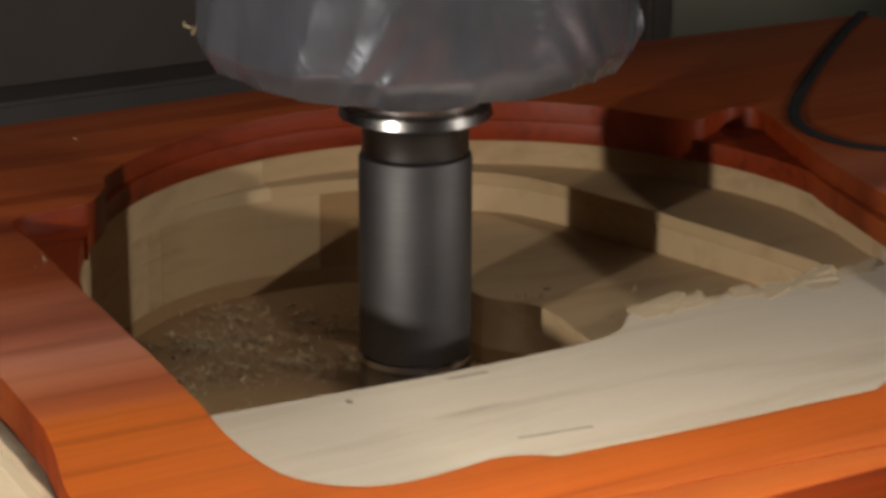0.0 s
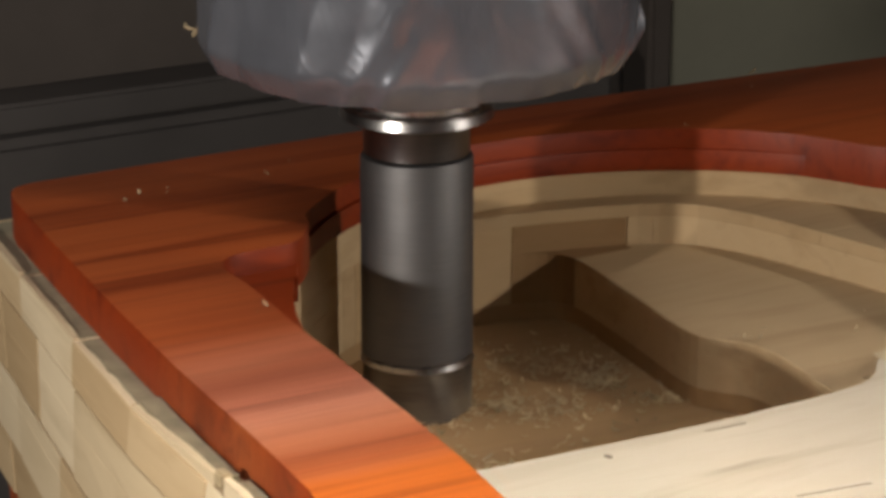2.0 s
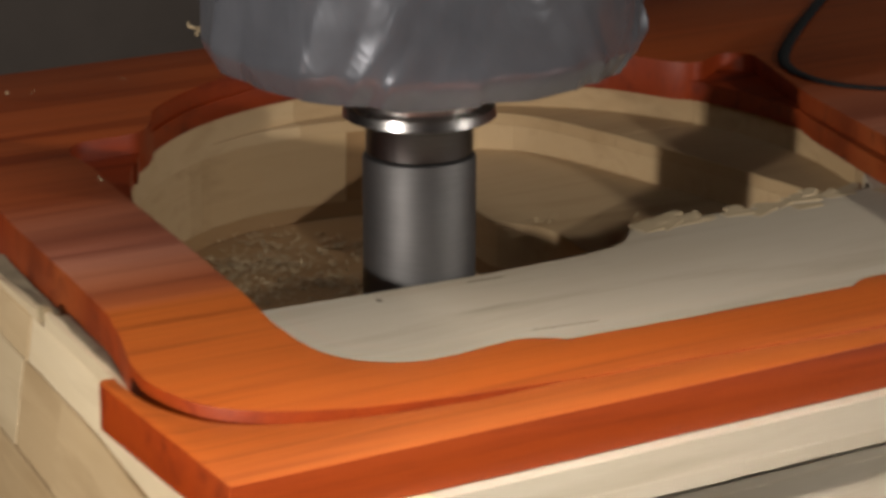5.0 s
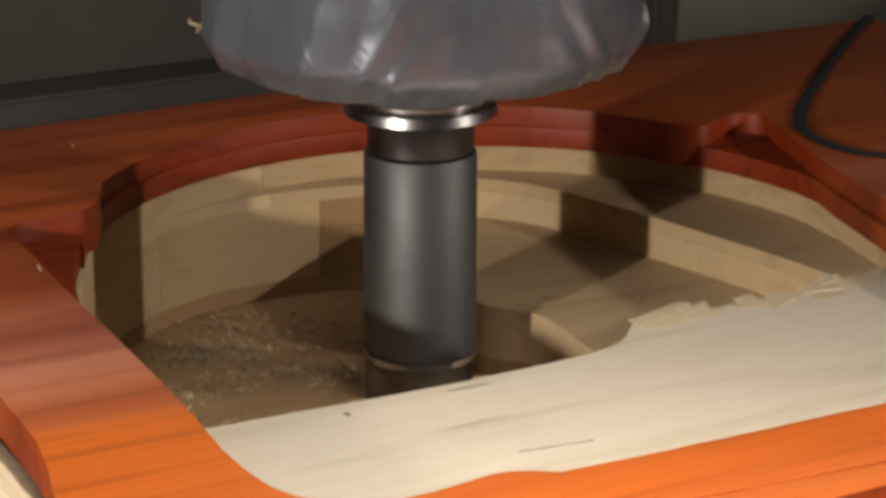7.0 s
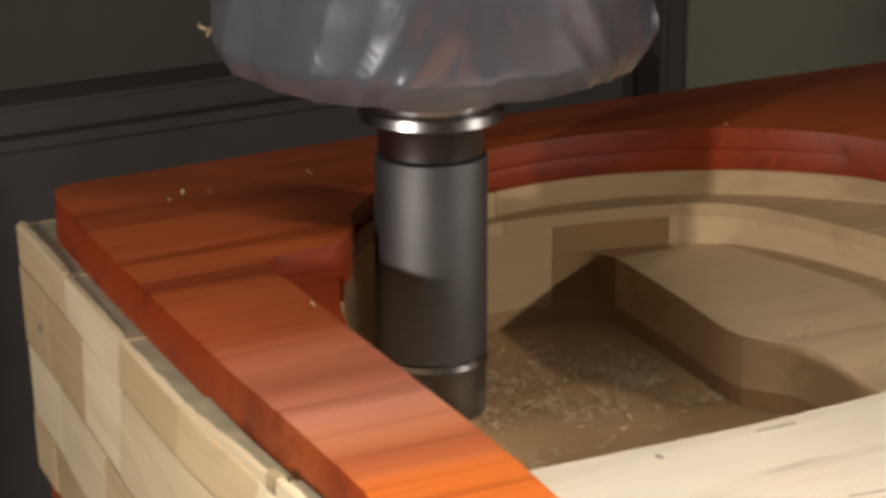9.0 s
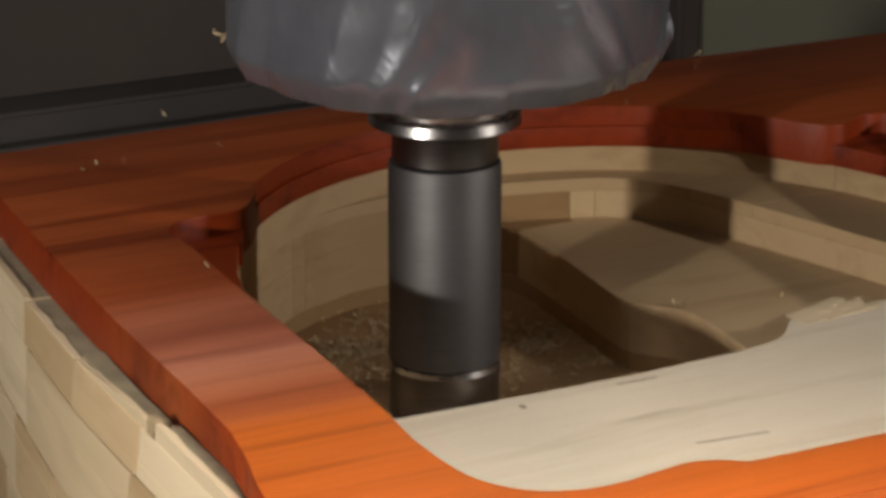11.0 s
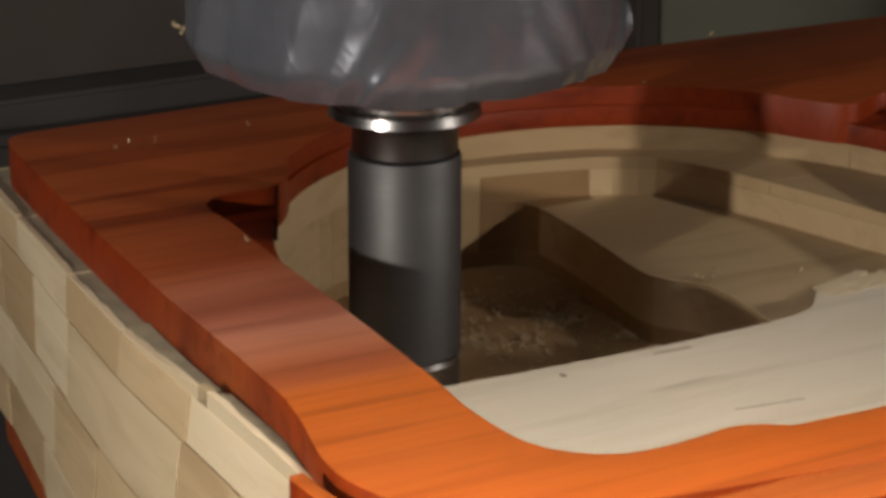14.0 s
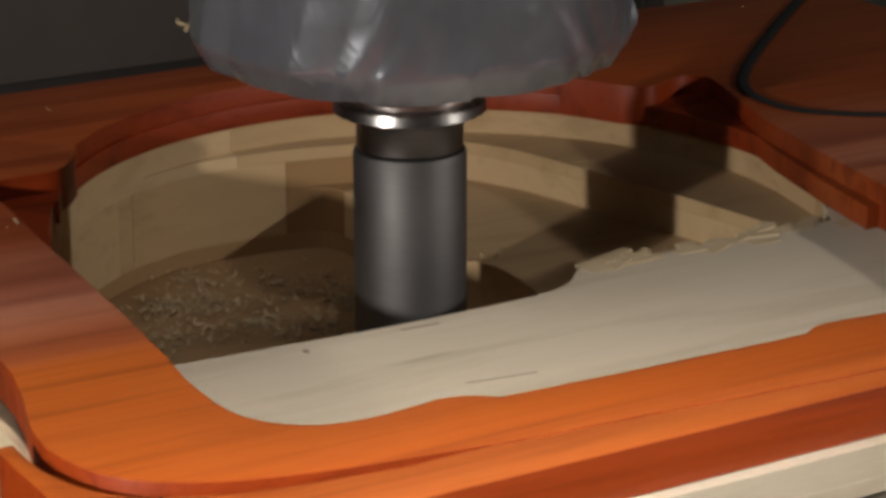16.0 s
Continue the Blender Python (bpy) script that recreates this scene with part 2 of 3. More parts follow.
structure("floor", box(-2.3, 2.3, -2.3, 1.75, -0.1, 0.0), CONCRETE, "grey concrete floor under the machine")
structure("ceiling", box(-2.3, 2.3, -2.3, 1.75, 2.45, 2.55), PANEL_DARK, "dark painted roof of the machine enclosure")
structure("wall_north", box(-2.3, 2.3, 1.65, 1.75, 0.0, 2.45), PANEL_DARK, "dark sheet-metal back wall of the enclosure")
structure("wall_east", box(2.2, 2.3, -2.3, 1.65, 0.0, 2.45), PANEL_DARK, "dark sheet-metal side wall of the enclosure")
structure("wall_west", box(-2.3, -2.2, -2.3, 1.65, 0.0, 2.45), PANEL_DARK, "dark sheet-metal side wall of the enclosure")
structure("wall_south", box(-2.2, 2.2, -2.3, -2.2, 0.0, 2.45), PANEL_DARK, "dark sheet-metal front wall of the enclosure")
guard = tagged(new("machine_guard"), "grey-green sheet guard on a dark steel post", "machine guard")
part("guard_sheet", box(1.236, 2.15, 1.60, 1.635, 0.1, 1.9, 0.006), PANEL_GREEN, guard)
part("guard_post", box(1.200, 1.232, 1.58, 1.64, 0.1, 1.9, 0.006), PANEL_DARK, guard, "dark steel post")
bed = tagged(new("machine_bed"), "dark cast-iron machine bed along the back wall", "machine bed")
part("bed_casting", box(-2.1, 1.06, 1.44, 1.64, 0.0, 0.735, 0.01), PANEL_BED, bed)
part("guide_rail", box(-2.1, 1.05, 1.46, 1.52, 0.736, 0.765, 0.004), RAIL, bed, "dark steel guide rail")

# ---- the workpiece ----
Z_BOTTOM, Z_RED_LOW, Z_C, Z_DEEP, Z_UPPER, Z_LEDGE, Z_MAPLE, Z_REBATE, Z_LIP, Z_TOP = 950, 970, 990, 1018.6, 1049, 1067.9, 1079.6, 1089.5, 1098.1, 1098.5

# the opening in the red panel: rail, left notch, far arc, right notch, right rail, front with two low bumps
ARC_C, ARC_R = (172, 54), 161.8


def arc(a0, a1, n, r=ARC_R, c=ARC_C):
    return [(c[0] + r * math.cos(radians(a0 + (a1 - a0) * i / (n - 1))), c[1] + r * math.sin(radians(a0 + (a1 - a0) * i / (n - 1)))) for i in range(n)]


OPENING = (rounded([(-11, 50), (-6, 98), (-7, 118), (0, 129), (14, 131), (30, 131), (38, 138), (47, 151)], 2, False)
           + arc(138, 50, 40, 162.3)
           + rounded([(292, 162), (303, 143), (312, 124), (322, 116), (334, 124), (346, 129), (356, 121), (352, 106)], 2, False)
           + [(342, 76), (332, 44), (321, -10), (312, -64), (304, -110)]
           + rounded([(298, -140), (290, -172), (262, -189)], 2, False)
           + rounded([(236, -190), (222, -186), (200, -182.5), (184, -182), (176, -187.5)], 2, False)
           + [(150, -187), (110, -186.5), (75, -185.5)]
           + rounded([(54, -184.5), (48, -179), (38, -175.5), (28, -177)], 2, False)
           + rounded([(14, -179), (-2, -179), (-16, -172), (-26, -158), (-28, -140), (-27, -118)], 2, False)
           + [(-23, -90), (-18, -40), (-14, 10)])
# pocket walls in the pale wood: above the ledge, above the upper floor, down to the deep floor
SHELF = rounded([(303, -42), (240, -41), (200, -40), (180, -39), (174, -44), (166, -54), (150, -60), (90, -62), (40, -60), (-5, -58)], 2, False)
LEFT = rounded([(-7, -56), (-9, -20), (-9, 20), (-6, 48), (2, 76), (14, 103), (22, 118)], 1, False)
WALL_1 = LEFT + arc(156, 2, 56) + [(331, 30), (323, -5)] + SHELF
WALL_2 = (LEFT + arc(156, 118, 18)
          + rounded([(103, 199), (124, 207), (164, 207), (205, 199), (246, 186), (264, 160), (275, 120), (284, 82), (293, 40), (300, 0), (302, -30)], 2, False) + SHELF)
DEEP = (LEFT + arc(156, 118, 18)
        + rounded([(103, 199), (124, 207), (164, 207), (190, 202), (197, 190), (194, 160), (190, 128), (183, 84), (189, 72), (198, 62), (200, 48), (195, 14), (190, -20), (186, -41), (176, -42), (166, -54), (150, -60), (90, -62), (40, -60), (-5, -58)], 2, False))
# outlines: the stock's pale layers, the raised part of the red panel, its lower front lip
STOCK = [(-48, 273), (-57, 196), (-67, 118), (-76, 40), (-81, -40), (-85, -104), (-89, -140), (-95, -190), (-101, -243), (520, -236), (520, 258), (180, 270)]
RAISED = (rounded([(-27, 258), (-38, 254), (-42, 238)], 2, False) + [(-50, 175), (-58.5, 100), (-65.5, 30), (-70.5, -40), (-74.5, -84)]
          + rounded([(-80, -108), (-88, -134), (-90, -156), (-82, -184), (-58, -201), (-24, -211), (40, -219)], 2, False)
          + [(75, -221), (158, -227), (300, -230), (520, -232), (520, 249), (350, 256), (180, 262), (60, 260)])
LIP = (rounded([(-95.5, -138), (-102, -138), (-102, -150)], 1, False) + [(-102, -241), (520, -234), (520, -225), (158, -222), (75, -216), (40, -217)]
       + rounded([(-2, -218.5), (-28, -215), (-60, -206), (-84, -191), (-94, -166), (-95, -148)], 2, False))
REBATE = [(-24, 52), (-22, 110), (-14, 140), (20, 150), (60, 186), (110, 222), (172, 235), (240, 222), (300, 180), (320, 150), (370, 140), (366, 100), (345, 40), (330, -20), (322, -60), (306, -60), (314, -20), (326, 30)] + arc(-2, 157, 70, 160.2) + [(x + 1.4, y) for x, y in reversed(LEFT) if y > 50]

workpiece = tagged(new("wooden_workpiece"), "pale laminated hardwood body, red wooden face, half-milled pocket", "workpiece")


def two_tone(ob, cut=RED_CUT_SHADED):
    """Steep faces get the cut wood's deeper red, with their shade put into the tint."""
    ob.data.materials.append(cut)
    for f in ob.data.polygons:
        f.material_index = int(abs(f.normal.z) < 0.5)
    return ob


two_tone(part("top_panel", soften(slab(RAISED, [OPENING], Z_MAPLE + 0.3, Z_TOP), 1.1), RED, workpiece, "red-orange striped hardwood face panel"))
lip = slab(LIP, [], Z_MAPLE + 0.3, Z_LIP)
for v in lip.verts:   # its back edge dips where it meets the raised contour
    y_edge = v.co.y > -0.2325 and not (v.co.x < -0.095 and v.co.y < -0.145)
    if v.co.z > 1.09 and v.co.x < -0.095:
        v.co.z -= 0.0014
    elif v.co.z > 1.09 and y_edge:
        v.co.z -= 0.0025 * max(0.0, min(1, (-0.015 - v.co.x) / 0.08))
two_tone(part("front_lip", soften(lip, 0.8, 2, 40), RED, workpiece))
two_tone(part("rebate", soften(slab(REBATE, [], Z_MAPLE + 0.2, Z_REBATE), 0.6), RED_CUT_SHADED, workpiece))


def along_side(y, inset):
    for (x0, y0), (x1, y1) in zip(STOCK, STOCK[1:]):
        if y1 <= y <= y0:
            return x0 + (x1 - x0) * (y0 - y) / (y0 - y1) + inset
    return STOCK[0][0] + inset


def flare(bm):
    """The side leans out towards the bottom near the front corner and slightly in at the back."""
    for v in bm.verts:
        x, y, z = v.co / MM
        if x < along_side(max(-240, min(272, y)), 6) and x < -25:
            lean = -0.05 + 0.27 * max(0.0, min(1.15, (250 - y) / 370))
            v.co.x -= lean * max(0.0, Z_MAPLE - z) * MM
    return bm


def blocks(levels, cells, front=0.0, inner=None, gape=0.0, tones=""):
    """One layer of glued blocks: levels = (z0, z1, hole) stacked in it, cells = where the blocks lie, front = how far its front stands back, gape = the open joint below it at the outer side, tones = p(ale) or t(an) for the side members from the front."""
    for k, cell in enumerate(cells):
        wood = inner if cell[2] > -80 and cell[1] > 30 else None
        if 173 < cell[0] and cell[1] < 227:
            wood = BROWN_AND_SHADE
        elif cell[1] < 30:
            wood = TAN_SIDE if tones[k:k + 1] == "t" else MAPLE_SIDE
        bm = bmesh.new()
        proud = random.uniform(-0.9, 0.7) if cell[1] < 30 else 0
        outline = [(x - proud if x < 0 else x, y + front if y < -200 else y) for x, y in STOCK]
        for z0, z1, hole in levels:
            z0 += gape if cell[1] < 30 and z0 == levels[-1][0] else 0.02
            piece = cut_out(slab(outline, [hole] if hole else [], z0, z1), cell)
            if piece.verts:
                me = bpy.data.meshes.new("tmp")
                piece.to_mesh(me)
                bm.from_mesh(me)
                bpy.data.meshes.remove(me)
            piece.free()
        if bm.faces:
            bmesh.ops.recalc_face_normals(bm, faces=bm.faces)
            bmesh.ops.dissolve_limit(bm, angle_limit=radians(1), verts=bm.verts[:], edges=bm.edges[:])
            part("block", soften(flare(bm), 0.2, 1, 60), wood or MAPLE, workpiece, smooth=False)
        else:
            bm.free()


part("bottom_panel", soften(flare(slab([(x + 2 if x < 0 else x, y * 0.985) for x, y in STOCK], [], Z_BOTTOM, Z_RED_LOW - 0.3)), 5, 3, 40), RED, workpiece, "red hardwood panel under the pale layers")


def layer_cells(side, side_cuts, low, front_cuts, high, back_cuts, gap=0.12):
    """side, low, high: where the side, front and back members end."""
    out = []
    ys = [low, *side_cuts, 300]
    out += [(-140, side - gap, a + gap, b - gap) for a, b in zip(ys, ys[1:])]
    xs = [-140, *front_cuts, 540]
    out += [(a + gap, b - gap, -260, low - gap) for a, b in zip(xs, xs[1:])]
    out.append((side + gap, 540, low + gap, high - gap))
    xs = [side, *back_cuts, 540]
    out += [(a + gap, b - gap, high + gap, 300) for a, b in zip(xs, xs[1:])]
    return out


# glue joints between the four layers; the second from below has opened a little
J_HIGH, J_MID, J_LOW = 1062, 1026.5, 995
blocks([(Z_LEDGE, Z_MAPLE, WALL_1), (J_HIGH, Z_LEDGE, WALL_2)], layer_cells(22, [48, 119, 198], -23, [-32], 118, [150, 330]), -3.0, TAN, 0.8, "ttptp")
blocks([(Z_UPPER, J_HIGH, WALL_2), (J_MID, Z_UPPER, DEEP)], layer_cells(22, [-19, 116, 174, 232], -66, [-80, 210], 188, [90, 174, 226]), 12.0, TAN, 1.6, "tppttt")
# deep pocket floor: pale wood too, its shade painted in with the brown tint
blocks([(Z_DEEP, J_MID, DEEP), (J_LOW, Z_DEEP, None)], layer_cells(-22, [6, 70, 139, 216], -70, [-48, 150], 226, [200, 400]), 10.0, BROWN_AND_SHADE, 0.6, "tttppt")
blocks([(Z_RED_LOW + 0.3, J_LOW, None)], layer_cells(22, [-10, 76, 160, 240], -66, [-70, 120, 330], 118, [140, 300]), 9.0, None, 0.0, "ptpttt")


def splinters(count, seed):
    """Torn grain: thin slivers lifted along the shelf's edge."""
    rng = random.Random(seed)
    bm = bmesh.new()
    for _ in range(count):
        x, y = rng.uniform(182, 315), -43 + rng.gauss(0, 3.5)
        length, wide, lift = rng.uniform(6, 15), rng.uniform(4.0, 9.0), rng.uniform(0.2, 0.9)
        turn = radians(rng.gauss(6, 16))
        ax, ay = math.cos(turn), math.sin(turn)
        base = [bm.verts.new(((x + sx * ax * length / 2 - sy * ay * wide / 2) * MM, (y + sx * ay * length / 2 + sy * ax * wide / 2) * MM, (Z_MAPLE - 0.6) * MM)) for sx, sy in ((-1, -1), (1, -0.5), (1, 0.5), (-1, 1))]
        top = [bm.verts.new((v.co.x + rng.uniform(-0.8, 0.8) * MM, v.co.y + rng.uniform(0, 1.5) * MM, (Z_MAPLE + lift * k) * MM)) for v, k in zip(base, (0.25, 1.0, 0.9, 0.3))]
        bm.faces.new(base)
        bm.faces.new(top)
        for i in range(4):
            k = (i + 1) % 4
            bm.faces.new((base[i], base[k], top[k], top[i]))
    return bm


tagged(part("torn_grain", splinters(46, 5), TORN, workpiece, "ragged torn grain along the shelf edge", smooth=False), kind="stuff")
part("side_chip", box(-0.0805, -0.0765, -0.0365, -0.0300, 1.0812, 1.0868, 0.0008), SHAVING, workpiece, "small pale chip on the side strip")

# the side's milled channel: an olive-brown floor and the ridge left standing along the outer edge
rng = random.Random(8)
for y0, y1, h0, h1 in ((-137, -37, 6.2, 6.4), (-29, 47, 4.6, 1.2), (49, 117, 0.9, 0.8), (120, 196, 1.2, 1.6), (199, 268, 2.0, 2.6)):
    span = [y0 + (y1 - y0) * k / 8 for k in range(9)]
    ridge = slab([(along_side(y, 0.4), y) for y in span] + [(along_side(y, 3.0 + rng.uniform(-0.4, 0.6)), y) for y in reversed(span)], [], Z_MAPLE - 0.5, Z_MAPLE + 1)
    for v in ridge.verts:
        if v.co.z > (Z_MAPLE + 0.2) * MM:
            v.co.z += (h0 + (h1 - h0) * (v.co.y / MM - y0) / (y1 - y0) - 1 + rng.uniform(-0.3, 0.2)) * MM
    inner = [(along_side(y, 9.5 + 0.035 * max(0, y)), y) for y in reversed(span)]
    part("channel_floor", slab([(along_side(y, 3.3), y) for y in span] + inner, [], Z_MAPLE + 0.05, Z_MAPLE + max(0.4, h0 - 2.2)), OLIVE_BROWN, workpiece, "olive-brown floor of the side channel", smooth=False)
    part("edge_ridge", ridge, MAPLE_SIDE, workpiece, smooth=False)
for path, wide in (([(76, -126.2), (84, -127.4), (93, -128.4), (103, -129.6)], 0.35), ([(83, -67.2), (91, -67.8), (99, -68)], 0.4), ([(120, -170), (135, -171), (150, -170.4)], 0.25)):
    crack = [(x, y + wide) for x, y in path] + [(x, y - wide) for x, y in reversed(path)]
    part("crack", slab(crack, [], Z_MAPLE - 0.3, Z_MAPLE + 0.12), SPECK, workpiece, "fine dark crack in the shelf", smooth=False)

bm = bmesh.new()
bmesh.ops.create_uvsphere(bm, u_segments=12, v_segments=8, radius=0.004, matrix=Matrix.Translation((along_side(243, 1.9) * MM, 0.243, 1.043)) @ Matrix.Diagonal((0.15, 1.0, 0.7, 1)))
part("knot", bm, SPECK, workpiece, "brown knot in a side block")

# a small knot on the shelf and a length of black gasket cord on the panel
bm = bmesh.new()
bmesh.ops.create_circle(bm, cap_ends=True, segments=9, radius=0.0013, matrix=Matrix.Translation((0.0424, -0.0698, (Z_MAPLE + 0.15) * MM)) @ Matrix.Diagonal((1, 1.6, 1, 1)))
part("knot", bm, SPECK, workpiece, "dark pin knot")
cord = rounded([(520, 250), (466, 205), (371, 116), (350, 84), (350, 50), (366, 32), (392, 14), (430, -24), (516, -100)], 3, False)
flat_cord = tube([(x * MM, y * MM, 0) for x, y in cord], 0.0030)
for v in flat_cord.verts:
    v.co.z = v.co.z * 0.25 + (Z_TOP + 0.75) * MM
gasket = tagged(part("gasket_cord", flat_cord, RUBBER), "black rubber gasket cord lying on the red panel", "cord")

# ---- table under it ----
table = tagged(new("machine_table"), "blackened iron machine table that carries the workpiece", "machine table")
part("table_top", box(0.02, 0.50, -0.18, 0.22, 0.80, 0.88, 0.004), IRON, table)
part("pedestal", box(0.10, 0.42, -0.12, 0.16, 0.0, 0.80, 0.004), IRON, table)
pods = []
for px, py in ((0.06, -0.13), (0.44, -0.13), (0.06, 0.17), (0.44, 0.17)):
    pods.append(tagged(part("vacuum_pod", lathe([(38, 880.2), (40, 884), (40, 944), (37, 949.6)], 40), RUBBER), "black rubber vacuum pod holding the workpiece", "vacuum pod", "pods under the workpiece"))
    for v in pods[-1].data.vertices:
        v.co.x += px
        v.co.y += py

# ---- spindle ----
spindle = tagged(new("spindle"), "machine spindle wrapped in wrinkled grey plastic sheet", "spindle")
spindle.location = AXIS
part("spindle_nose", lathe([(24, 1152.2), (34, 1155), (36, 1164), (70, 1172), (75, 1178), (75, 1520)]), DARKSTEEL, spindle)


def crease(d, wide):
    """A fold with a sharp ridge."""
    return max(0.0, 1 - abs(d) / wide) ** 1.5


def cover():
    """Plastic sheet pulled taut round the spindle: broad facets, a few sharp slanting folds, a straight-cut hem that turns in."""
    bm = bmesh.new()
    n, rows = 360, 60
    # angle at the hem, half width, depth, slant in degrees per millimetre, height it fades over
    folds = [(-152, 12, 3.0, 0.22, 60), (-139, 6, 2.4, 0.42, 18), (-130, 9, 3.4, 0.35, 14), (-104, 11, 2.0, -0.25, 20), (-73, 6, 1.2, -0.5, 35), (-63, 5, 1.5, -0.42, 40),
             (-50, 6, 3.0, 0.3, 60), (-44, 3, 2.6, 0.35, 70), (-36, 4, 3.8, 0.25, 110), (-31, 2.5, 2.6, -0.1, 60), (-27, 2.5, 2.4, 0.3, 50), (175, 10, 3.0, 0.2, 70), (-22, 6, 4.2, 0.2, 120), (30, 12, 3, 0.3, 60), (80, 12, 3, -0.2, 60), (130, 12, 3, 0.2, 60)]
    rng = random.Random(4)
    corners = [0]
    while corners[-1] < 335:   # the hem hangs in straight runs of uneven length
        corners.append(corners[-1] + rng.choice((10, 16, 22, 27, 34)))
    corners.append(360)
    rings = []
    for k in range(rows + 1):
        h = 330 * (k / rows) ** 1.7
        ring = []
        for i in range(n):
            a = 360 * i / n
            p = Vector((math.cos(radians(a)), math.sin(radians(a)), 0))
            lo = max(c for c in corners if c <= a)
            run = min(c for c in corners if c > a) - lo
            facet, flat = (a - lo) / run - 0.5, (run / 24) ** 2
            hem = 1164.2 + 1.6 * noise.noise(p * 3.1) + 3.0 * flat * facet * facet - 2.2 * crease((a + 124 + 180) % 360 - 180, 16)
            r = 85.2 + 0.8 * noise.noise(Vector((p.x * 2, p.y * 2, h * 0.01)))
            r -= 1.6 * flat * (0.25 - facet * facet) * math.exp(-h / 40)
            for at, wide, deep, slant, fade in folds:
                d = (a - at - slant * h + 180) % 360 - 180
                r += 0.55 * deep * math.exp(-h / fade) * 1.45 * (crease(d, wide) - 0.6 * crease(d - wide, wide))
            r += 0.5 * noise.turbulence(Vector((p.x * 5, p.y * 5, h * 0.04)), 2, False)
            r -= 6 * max(0.0, 1 - h / 11) ** 1.3
            ring.append(bm.verts.new((p.x * r * MM, p.y * r * MM, (hem + h) * MM)))
        rings.append(ring)
    under = [bm.verts.new((v.co.x * 0.55, v.co.y * 0.55, 1.1715)) for v in rings[0]]
    for a, b in zip([under, *rings], rings):
        for i in range(n):
            j = (i + 1) % n
            bm.faces.new((a[i], a[j], b[j], b[i]))
    bm.faces.new(rings[-1])
    return bm


part("plastic_cover", cover(), SHEET, spindle, "wrinkled silver-grey plastic sheet with a torn hem", angle=30)

tool = tagged(new("tool_holder"), "steel tool holder with a milling cutter, turning fast", "tool holder")
part("flange", lathe([(24, 1140.9), (29.4, 1141.0), (30.3, 1141.6), (29.6, 1145.3), (28.8, 1146.0), (26, 1146.8), (26, 1148.3), (29, 1148.9), (29.6, 1149.8), (29, 1151.4), (22, 1152.0)]), BRIGHT, tool)
part("collar", lathe([(20.3, 1126.0), (21.1, 1126.8), (21.1, 1138.6), (22.2, 1141.0)]), DARKSTEEL, tool)
part("holder_body", lathe([(21, 1042.6), (22.4, 1044.0), (22.4, 1123.9), (21.8, 1125.3), (20, 1126.0)]), STEEL, tool)
part("clamp_ring", lathe([(21.8, 1040.2), (22.9, 1040.7), (22.3, 1042.8), (21.4, 1043.2)]), BRIGHT, tool)


def cutter():
    bm = bmesh.new()
    steps, rows = 72, 14
    rings = []
    for k in range(rows + 1):
        z = 1018.9 + (1040.8 - 1018.9) * k / rows
        ring = []
        for i in range(steps):
            a = 2 * math.pi * i / steps
            w = (3 * a / (2 * math.pi) + (z - 1018.9) / 90) % 1
            r = 22.2 - (2.4 * math.sin(math.pi * w / 0.35) ** 2 if w < 0.35 else 0)
            ring.append(bm.verts.new((r * MM * math.cos(a), r * MM * math.sin(a), z * MM)))
        rings.append(ring)
    for a, b in zip(rings, rings[1:]):
        for i in range(steps):
            j = (i + 1) % steps
            bm.faces.new((a[i], a[j], b[j], b[i]))
    bm.faces.new(rings[0])
    bm.faces.new(rings[-1])
    return bm


part("cutter", cutter(), CUTTER, tool, "spiral cutter dusted with brown wood powder")

# ---- shavings ----
def curl(rng, size):
    """One curled shaving about the origin: a thin bent strip."""
    bm = bmesh.new()
    n, wide, thick = 7, size * rng.uniform(0.16, 0.34), size * 0.05
    bend, twist = rng.uniform(0.6, 3.4), rng.uniform(-0.7, 0.7)
    rows = []
    for i in range(n):
        u = i / (n - 1) - 0.5
        a = bend * u
        c = Vector((size * math.sin(a) / bend, 0, size * (1 - math.cos(a)) / bend))
        up = Vector((-math.sin(a), 0, math.cos(a)))
        side = Vector((0, math.cos(twist * u), math.sin(twist * u))) * wide * (1 - 1.1 * abs(u)) * 0.5
        rows.append([bm.verts.new(c + sx * side + sz * up * thick) for sx, sz in ((-1, 0), (1, 0), (1, 1), (-1, 1))])
    for a, b in zip(rows, rows[1:]):
        for k in range(4):
            bm.faces.new((a[k], a[(k + 1) % 4], b[(k + 1) % 4], b[k]))
    bm.faces.new(rows[0])
    bm.faces.new(rows[-1])
    return bm


def heap(spots, z, seed):
    """Fine shavings strewn round the given spots: x, y, spread, how many."""
    rng = random.Random(seed)
    out = bmesh.new()
    for cx, cy, spread, count in spots:
        for _ in range(count):
            one = curl(rng, rng.uniform(0.0016, 0.0056))
            m = Matrix.Translation(((cx + rng.gauss(0, spread)) * MM, (cy + rng.gauss(0, spread * 0.8)) * MM, z * MM + rng.uniform(0.0002, 0.0016))) @ Euler((rng.uniform(-0.6, 0.6), rng.uniform(-0.6, 0.6), rng.uniform(0, 6.3))).to_matrix().to_4x4()
            bmesh.ops.transform(one, matrix=m, verts=one.verts)
            me = bpy.data.meshes.new("tmp")
            one.to_mesh(me)
            one.free()
            out.from_mesh(me)
            bpy.data.meshes.remove(me)
    return out


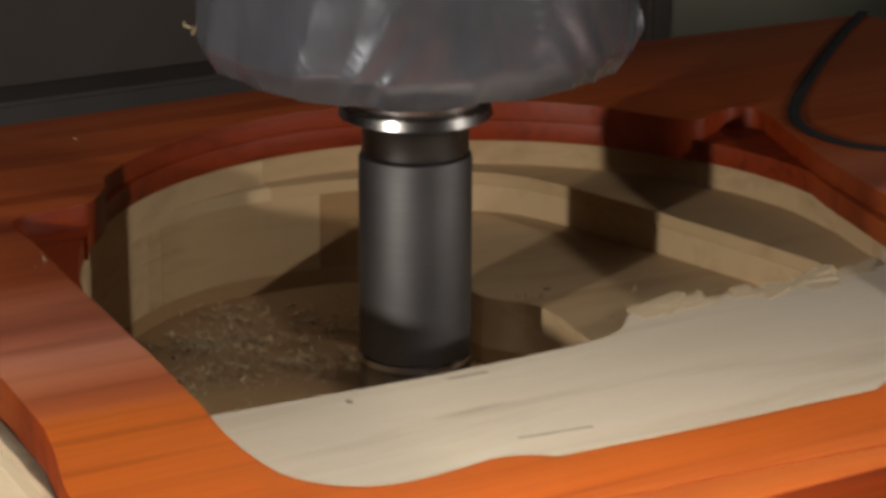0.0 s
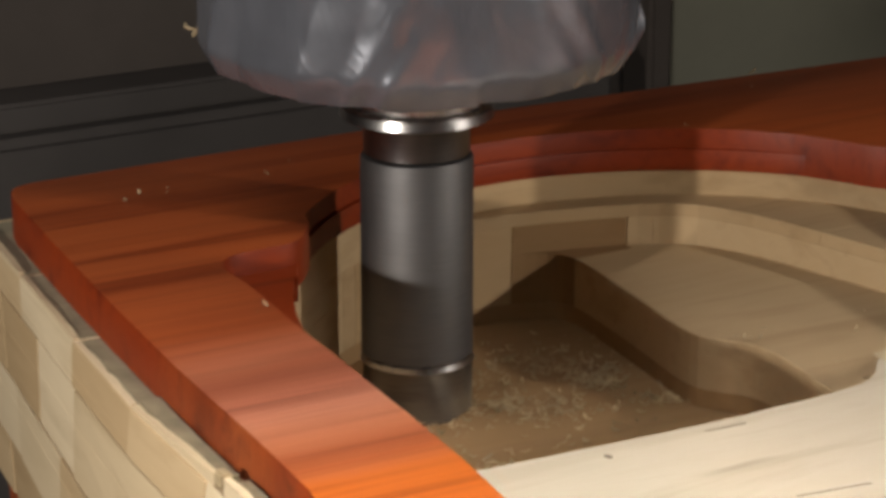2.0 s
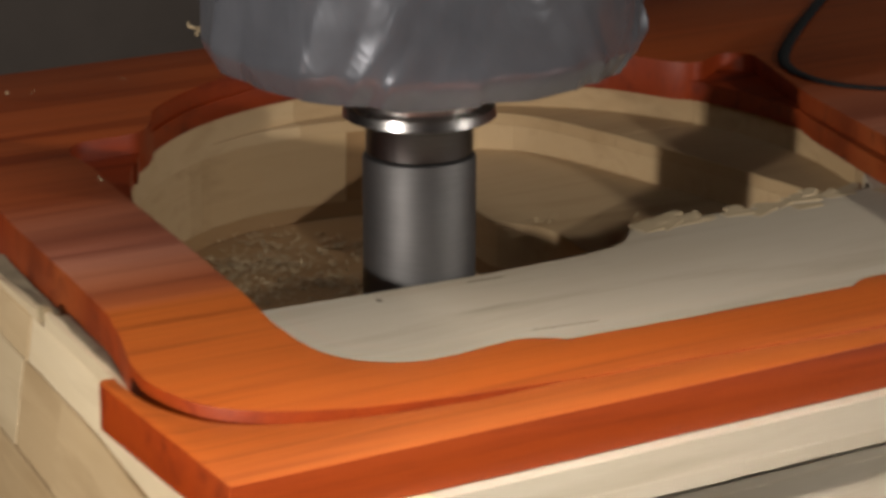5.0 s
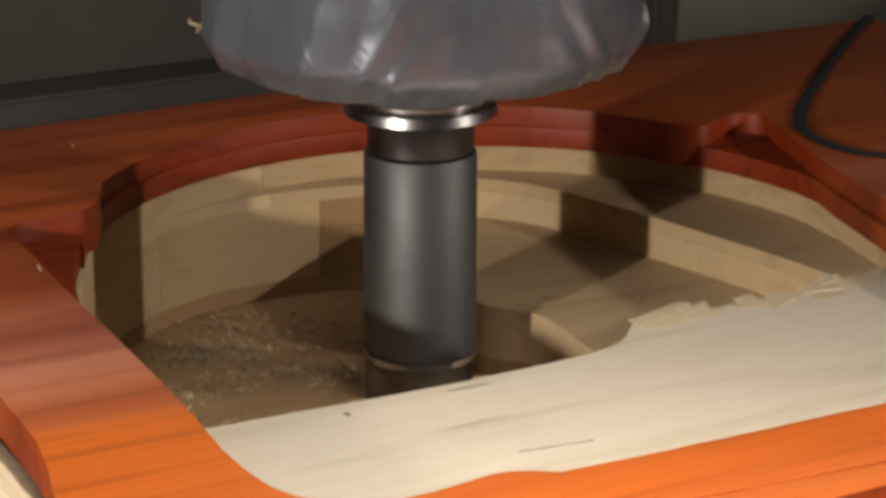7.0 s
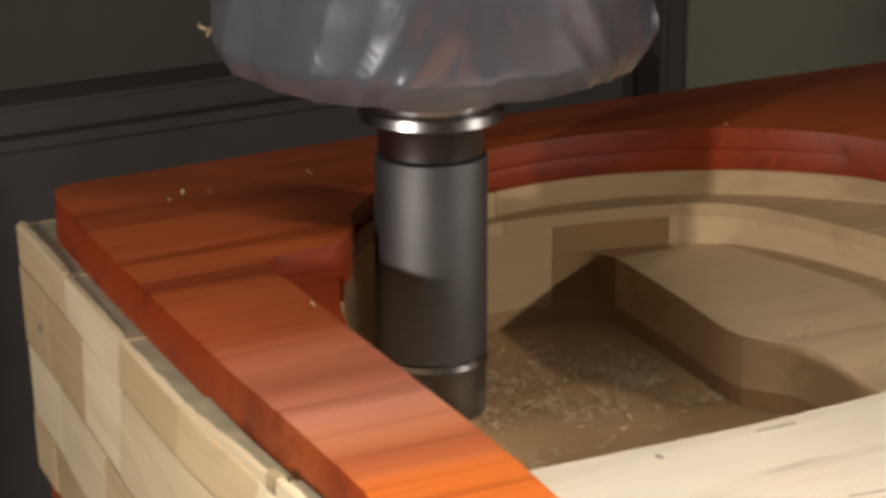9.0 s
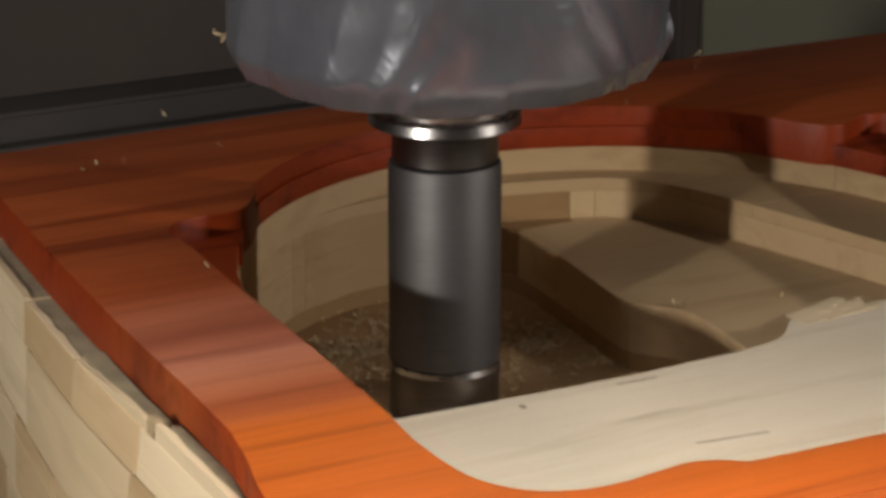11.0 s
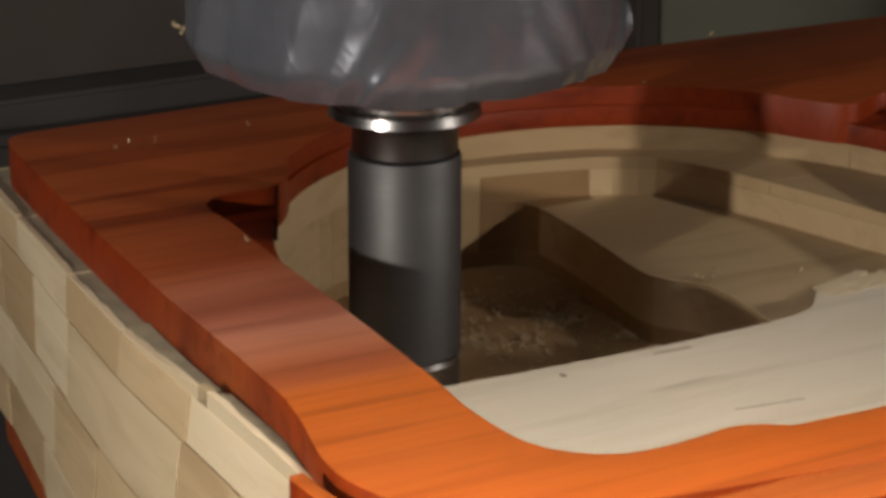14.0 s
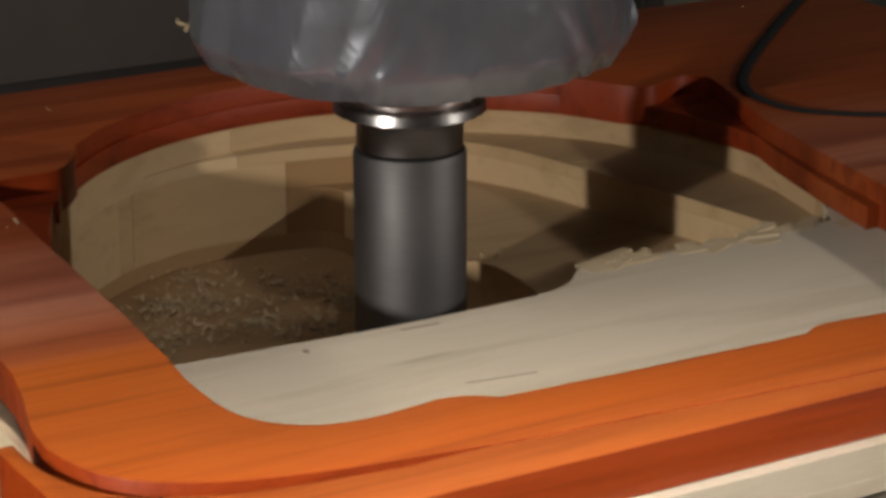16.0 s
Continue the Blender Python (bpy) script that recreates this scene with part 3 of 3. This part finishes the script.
dust = tagged(part("wood_shavings", heap([(92, 156, 10, 150), (112, 152, 9, 110), (104, 122, 11, 60), (166, 124, 7, 110), (116, 118, 6, 30), (76, 118, 12, 90), (66, 60, 22, 90), (70, 10, 24, 70), (178, 20, 7, 40), (132, 104, 16, 150), (160, 150, 14, 120), (120, 178, 14, 90), (178, 92, 5, 60)], Z_DEEP, 3), BROWN_SHAVING),
              "fine curled shavings strewn over the pocket floor", "wood shavings", kind="stuff")
crumbs = tagged(part("wood_crumbs", heap([(240, 20, 30, 14), (205, 70, 6, 8)], Z_UPPER, 9), SHAVING), "a few pale crumbs on the pocket's upper floor", "wood shavings", kind="stuff")
flecks = tagged(part("panel_shavings", heap([(15, 215, 14, 4), (60, 235, 20, 2), (-25, 60, 14, 2), (330, 225, 40, 3), (420, 150, 40, 2)], Z_TOP, 11), SHAVING), "a few pale shavings scattered on the red panel", "wood shavings", kind="stuff")

# a shaving caught on the cover's hem
hook = [(-0.0005 * i * math.cos(0.9 * i), 0.0004 * i * math.sin(0.9 * i), 0.0006 * i) for i in range(9)]
rng = random.Random(21)
caught = tagged(part("caught_shaving", tube([(x, y, z) for x, y, z in hook], 0.0007, 6), SHAVING), "curled pale shaving caught on the cover's hem", "wood shaving")
caught.location = (AXIS.x + 0.0866 * math.cos(radians(147)), AXIS.y + 0.0866 * math.sin(radians(147)), 1.171)

# shavings thrown by the cutter: each lies in the pocket, flies up once and falls back into it
# row of FEED at which it is highest, angle about the spindle, distance from it, height over the panel
FLIGHTS = [(2, 330, 150, 40), (4, 20, 170, 60), (5, 25, 190, 70), (5, 352, 210, 45), (5, 110, 130, 30), (7, 140, 120, 40), (9, 5, 180, 50), (22, 80, 140, 35), (23, 150, 110, 45), (25, 200, 100, 40), (28, 60, 150, 40), (32, 120, 120, 35)]
for k, many in ((15, 9), (16, 12), (17, 10)):
    FLIGHTS += [(k, rng.uniform(-30, 190), rng.uniform(95, 230), rng.uniform(8, 120)) for _ in range(many)]
thrown = []
for flight in FLIGHTS:
    ob = tagged(part("flying_shaving", curl(rng, rng.uniform(0.002, 0.0055)), SHAVING), "pale wood shaving thrown up by the cutter", "wood shaving", "thrown shavings")
    rest = (rng.uniform(60, 172), rng.uniform(60, 175)), (rng.uniform(60, 172), rng.uniform(60, 175))
    thrown.append((ob, flight, rest, rng.uniform(0, 360)))

# ---- motion of the table and the tool ----
# where the table has carried the workpiece: seconds, millimetres along x and y
FEED = [
    (0.0, -121.5, -24.7), (0.5, -126.0, -65.5), (1.0, -94.0, -76.3), (1.5, -86.7, -97.5), (2.0, -71.8, -109.2), (2.5, -39.5, -78.5),
    (3.0, -9.0, -43.2), (3.5, 0.0, 0.0), (4.0, 5.4, 47.3), (4.5, -20.6, 62.1), (5.0, -62.8, 64.2), (5.5, -104.0, 62.0), (5.9, -119.0, 46.0),
    (6.5, -124.5, 6.0), (7.0, -130.0, -36.0), (7.5, -135.3, -77.6), (8.0, -144.0, -122.8), (8.5, -98.5, -120.4), (8.9, -68.0, -118.0),
    (9.4, -46.0, -98.0), (9.9, -58.0, -86.0), (10.4, -76.0, -84.0), (10.8, -79.0, -63.0), (11.0, -77.4, -47.4), (11.5, -71.6, -3.0),
    (12.0, -66.2, 31.9), (12.5, -72.8, -13.7), (13.0, -78.6, -57.6), (13.5, -54.3, -75.8), (14.0, -41.2, -42.0), (14.5, -34.9, 3.6),
    (15.0, -41.9, 36.4), (15.5, -83.7, 38.2), (16.0, -112.2, 22.5)]


def motions():
    rows = [(t, pose(x * MM, y * MM, 0)) for t, x, y in FEED]
    for ob in (workpiece, gasket, table, dust, crumbs, flecks, *pods):
        walk(ob, rows)
    for ob, (k, angle, far, high), (start, end), spin in thrown:
        path = []
        for i, (t, x, y) in enumerate(FEED):
            if i == k:   # up from the pocket floor, over the panel, and down again
                for dt, near, (px, py) in ((-0.2, FEED[i - 1], start), (0.2, FEED[i + 1], end)):
                    u = 0.2 / abs(near[0] - t)
                    low = (t + dt, pose((x + (near[1] - x) * u + px) * MM, (y + (near[2] - y) * u + py) * MM, (Z_DEEP + 0.3) * MM, 0, 0, spin + (60 if dt > 0 else 0)))
                    path.append(low)
                    if dt < 0:
                        path.append((t, pose(*from_tool(angle, far * MM, (Z_TOP + high) * MM), 50, 30, spin + 30)))
            else:
                px, py = start if i < k else end
                path.append((t, pose((x + px) * MM, (y + py) * MM, (Z_DEEP + 0.3) * MM, 0, 0, spin + (60 if i > k else 0))))
        walk(ob, path)
    walk(tool, [(0.1 * i, pose(AXIS.x, AXIS.y, 0, 0, 0, -76 * i)) for i in range(161)])


motions()
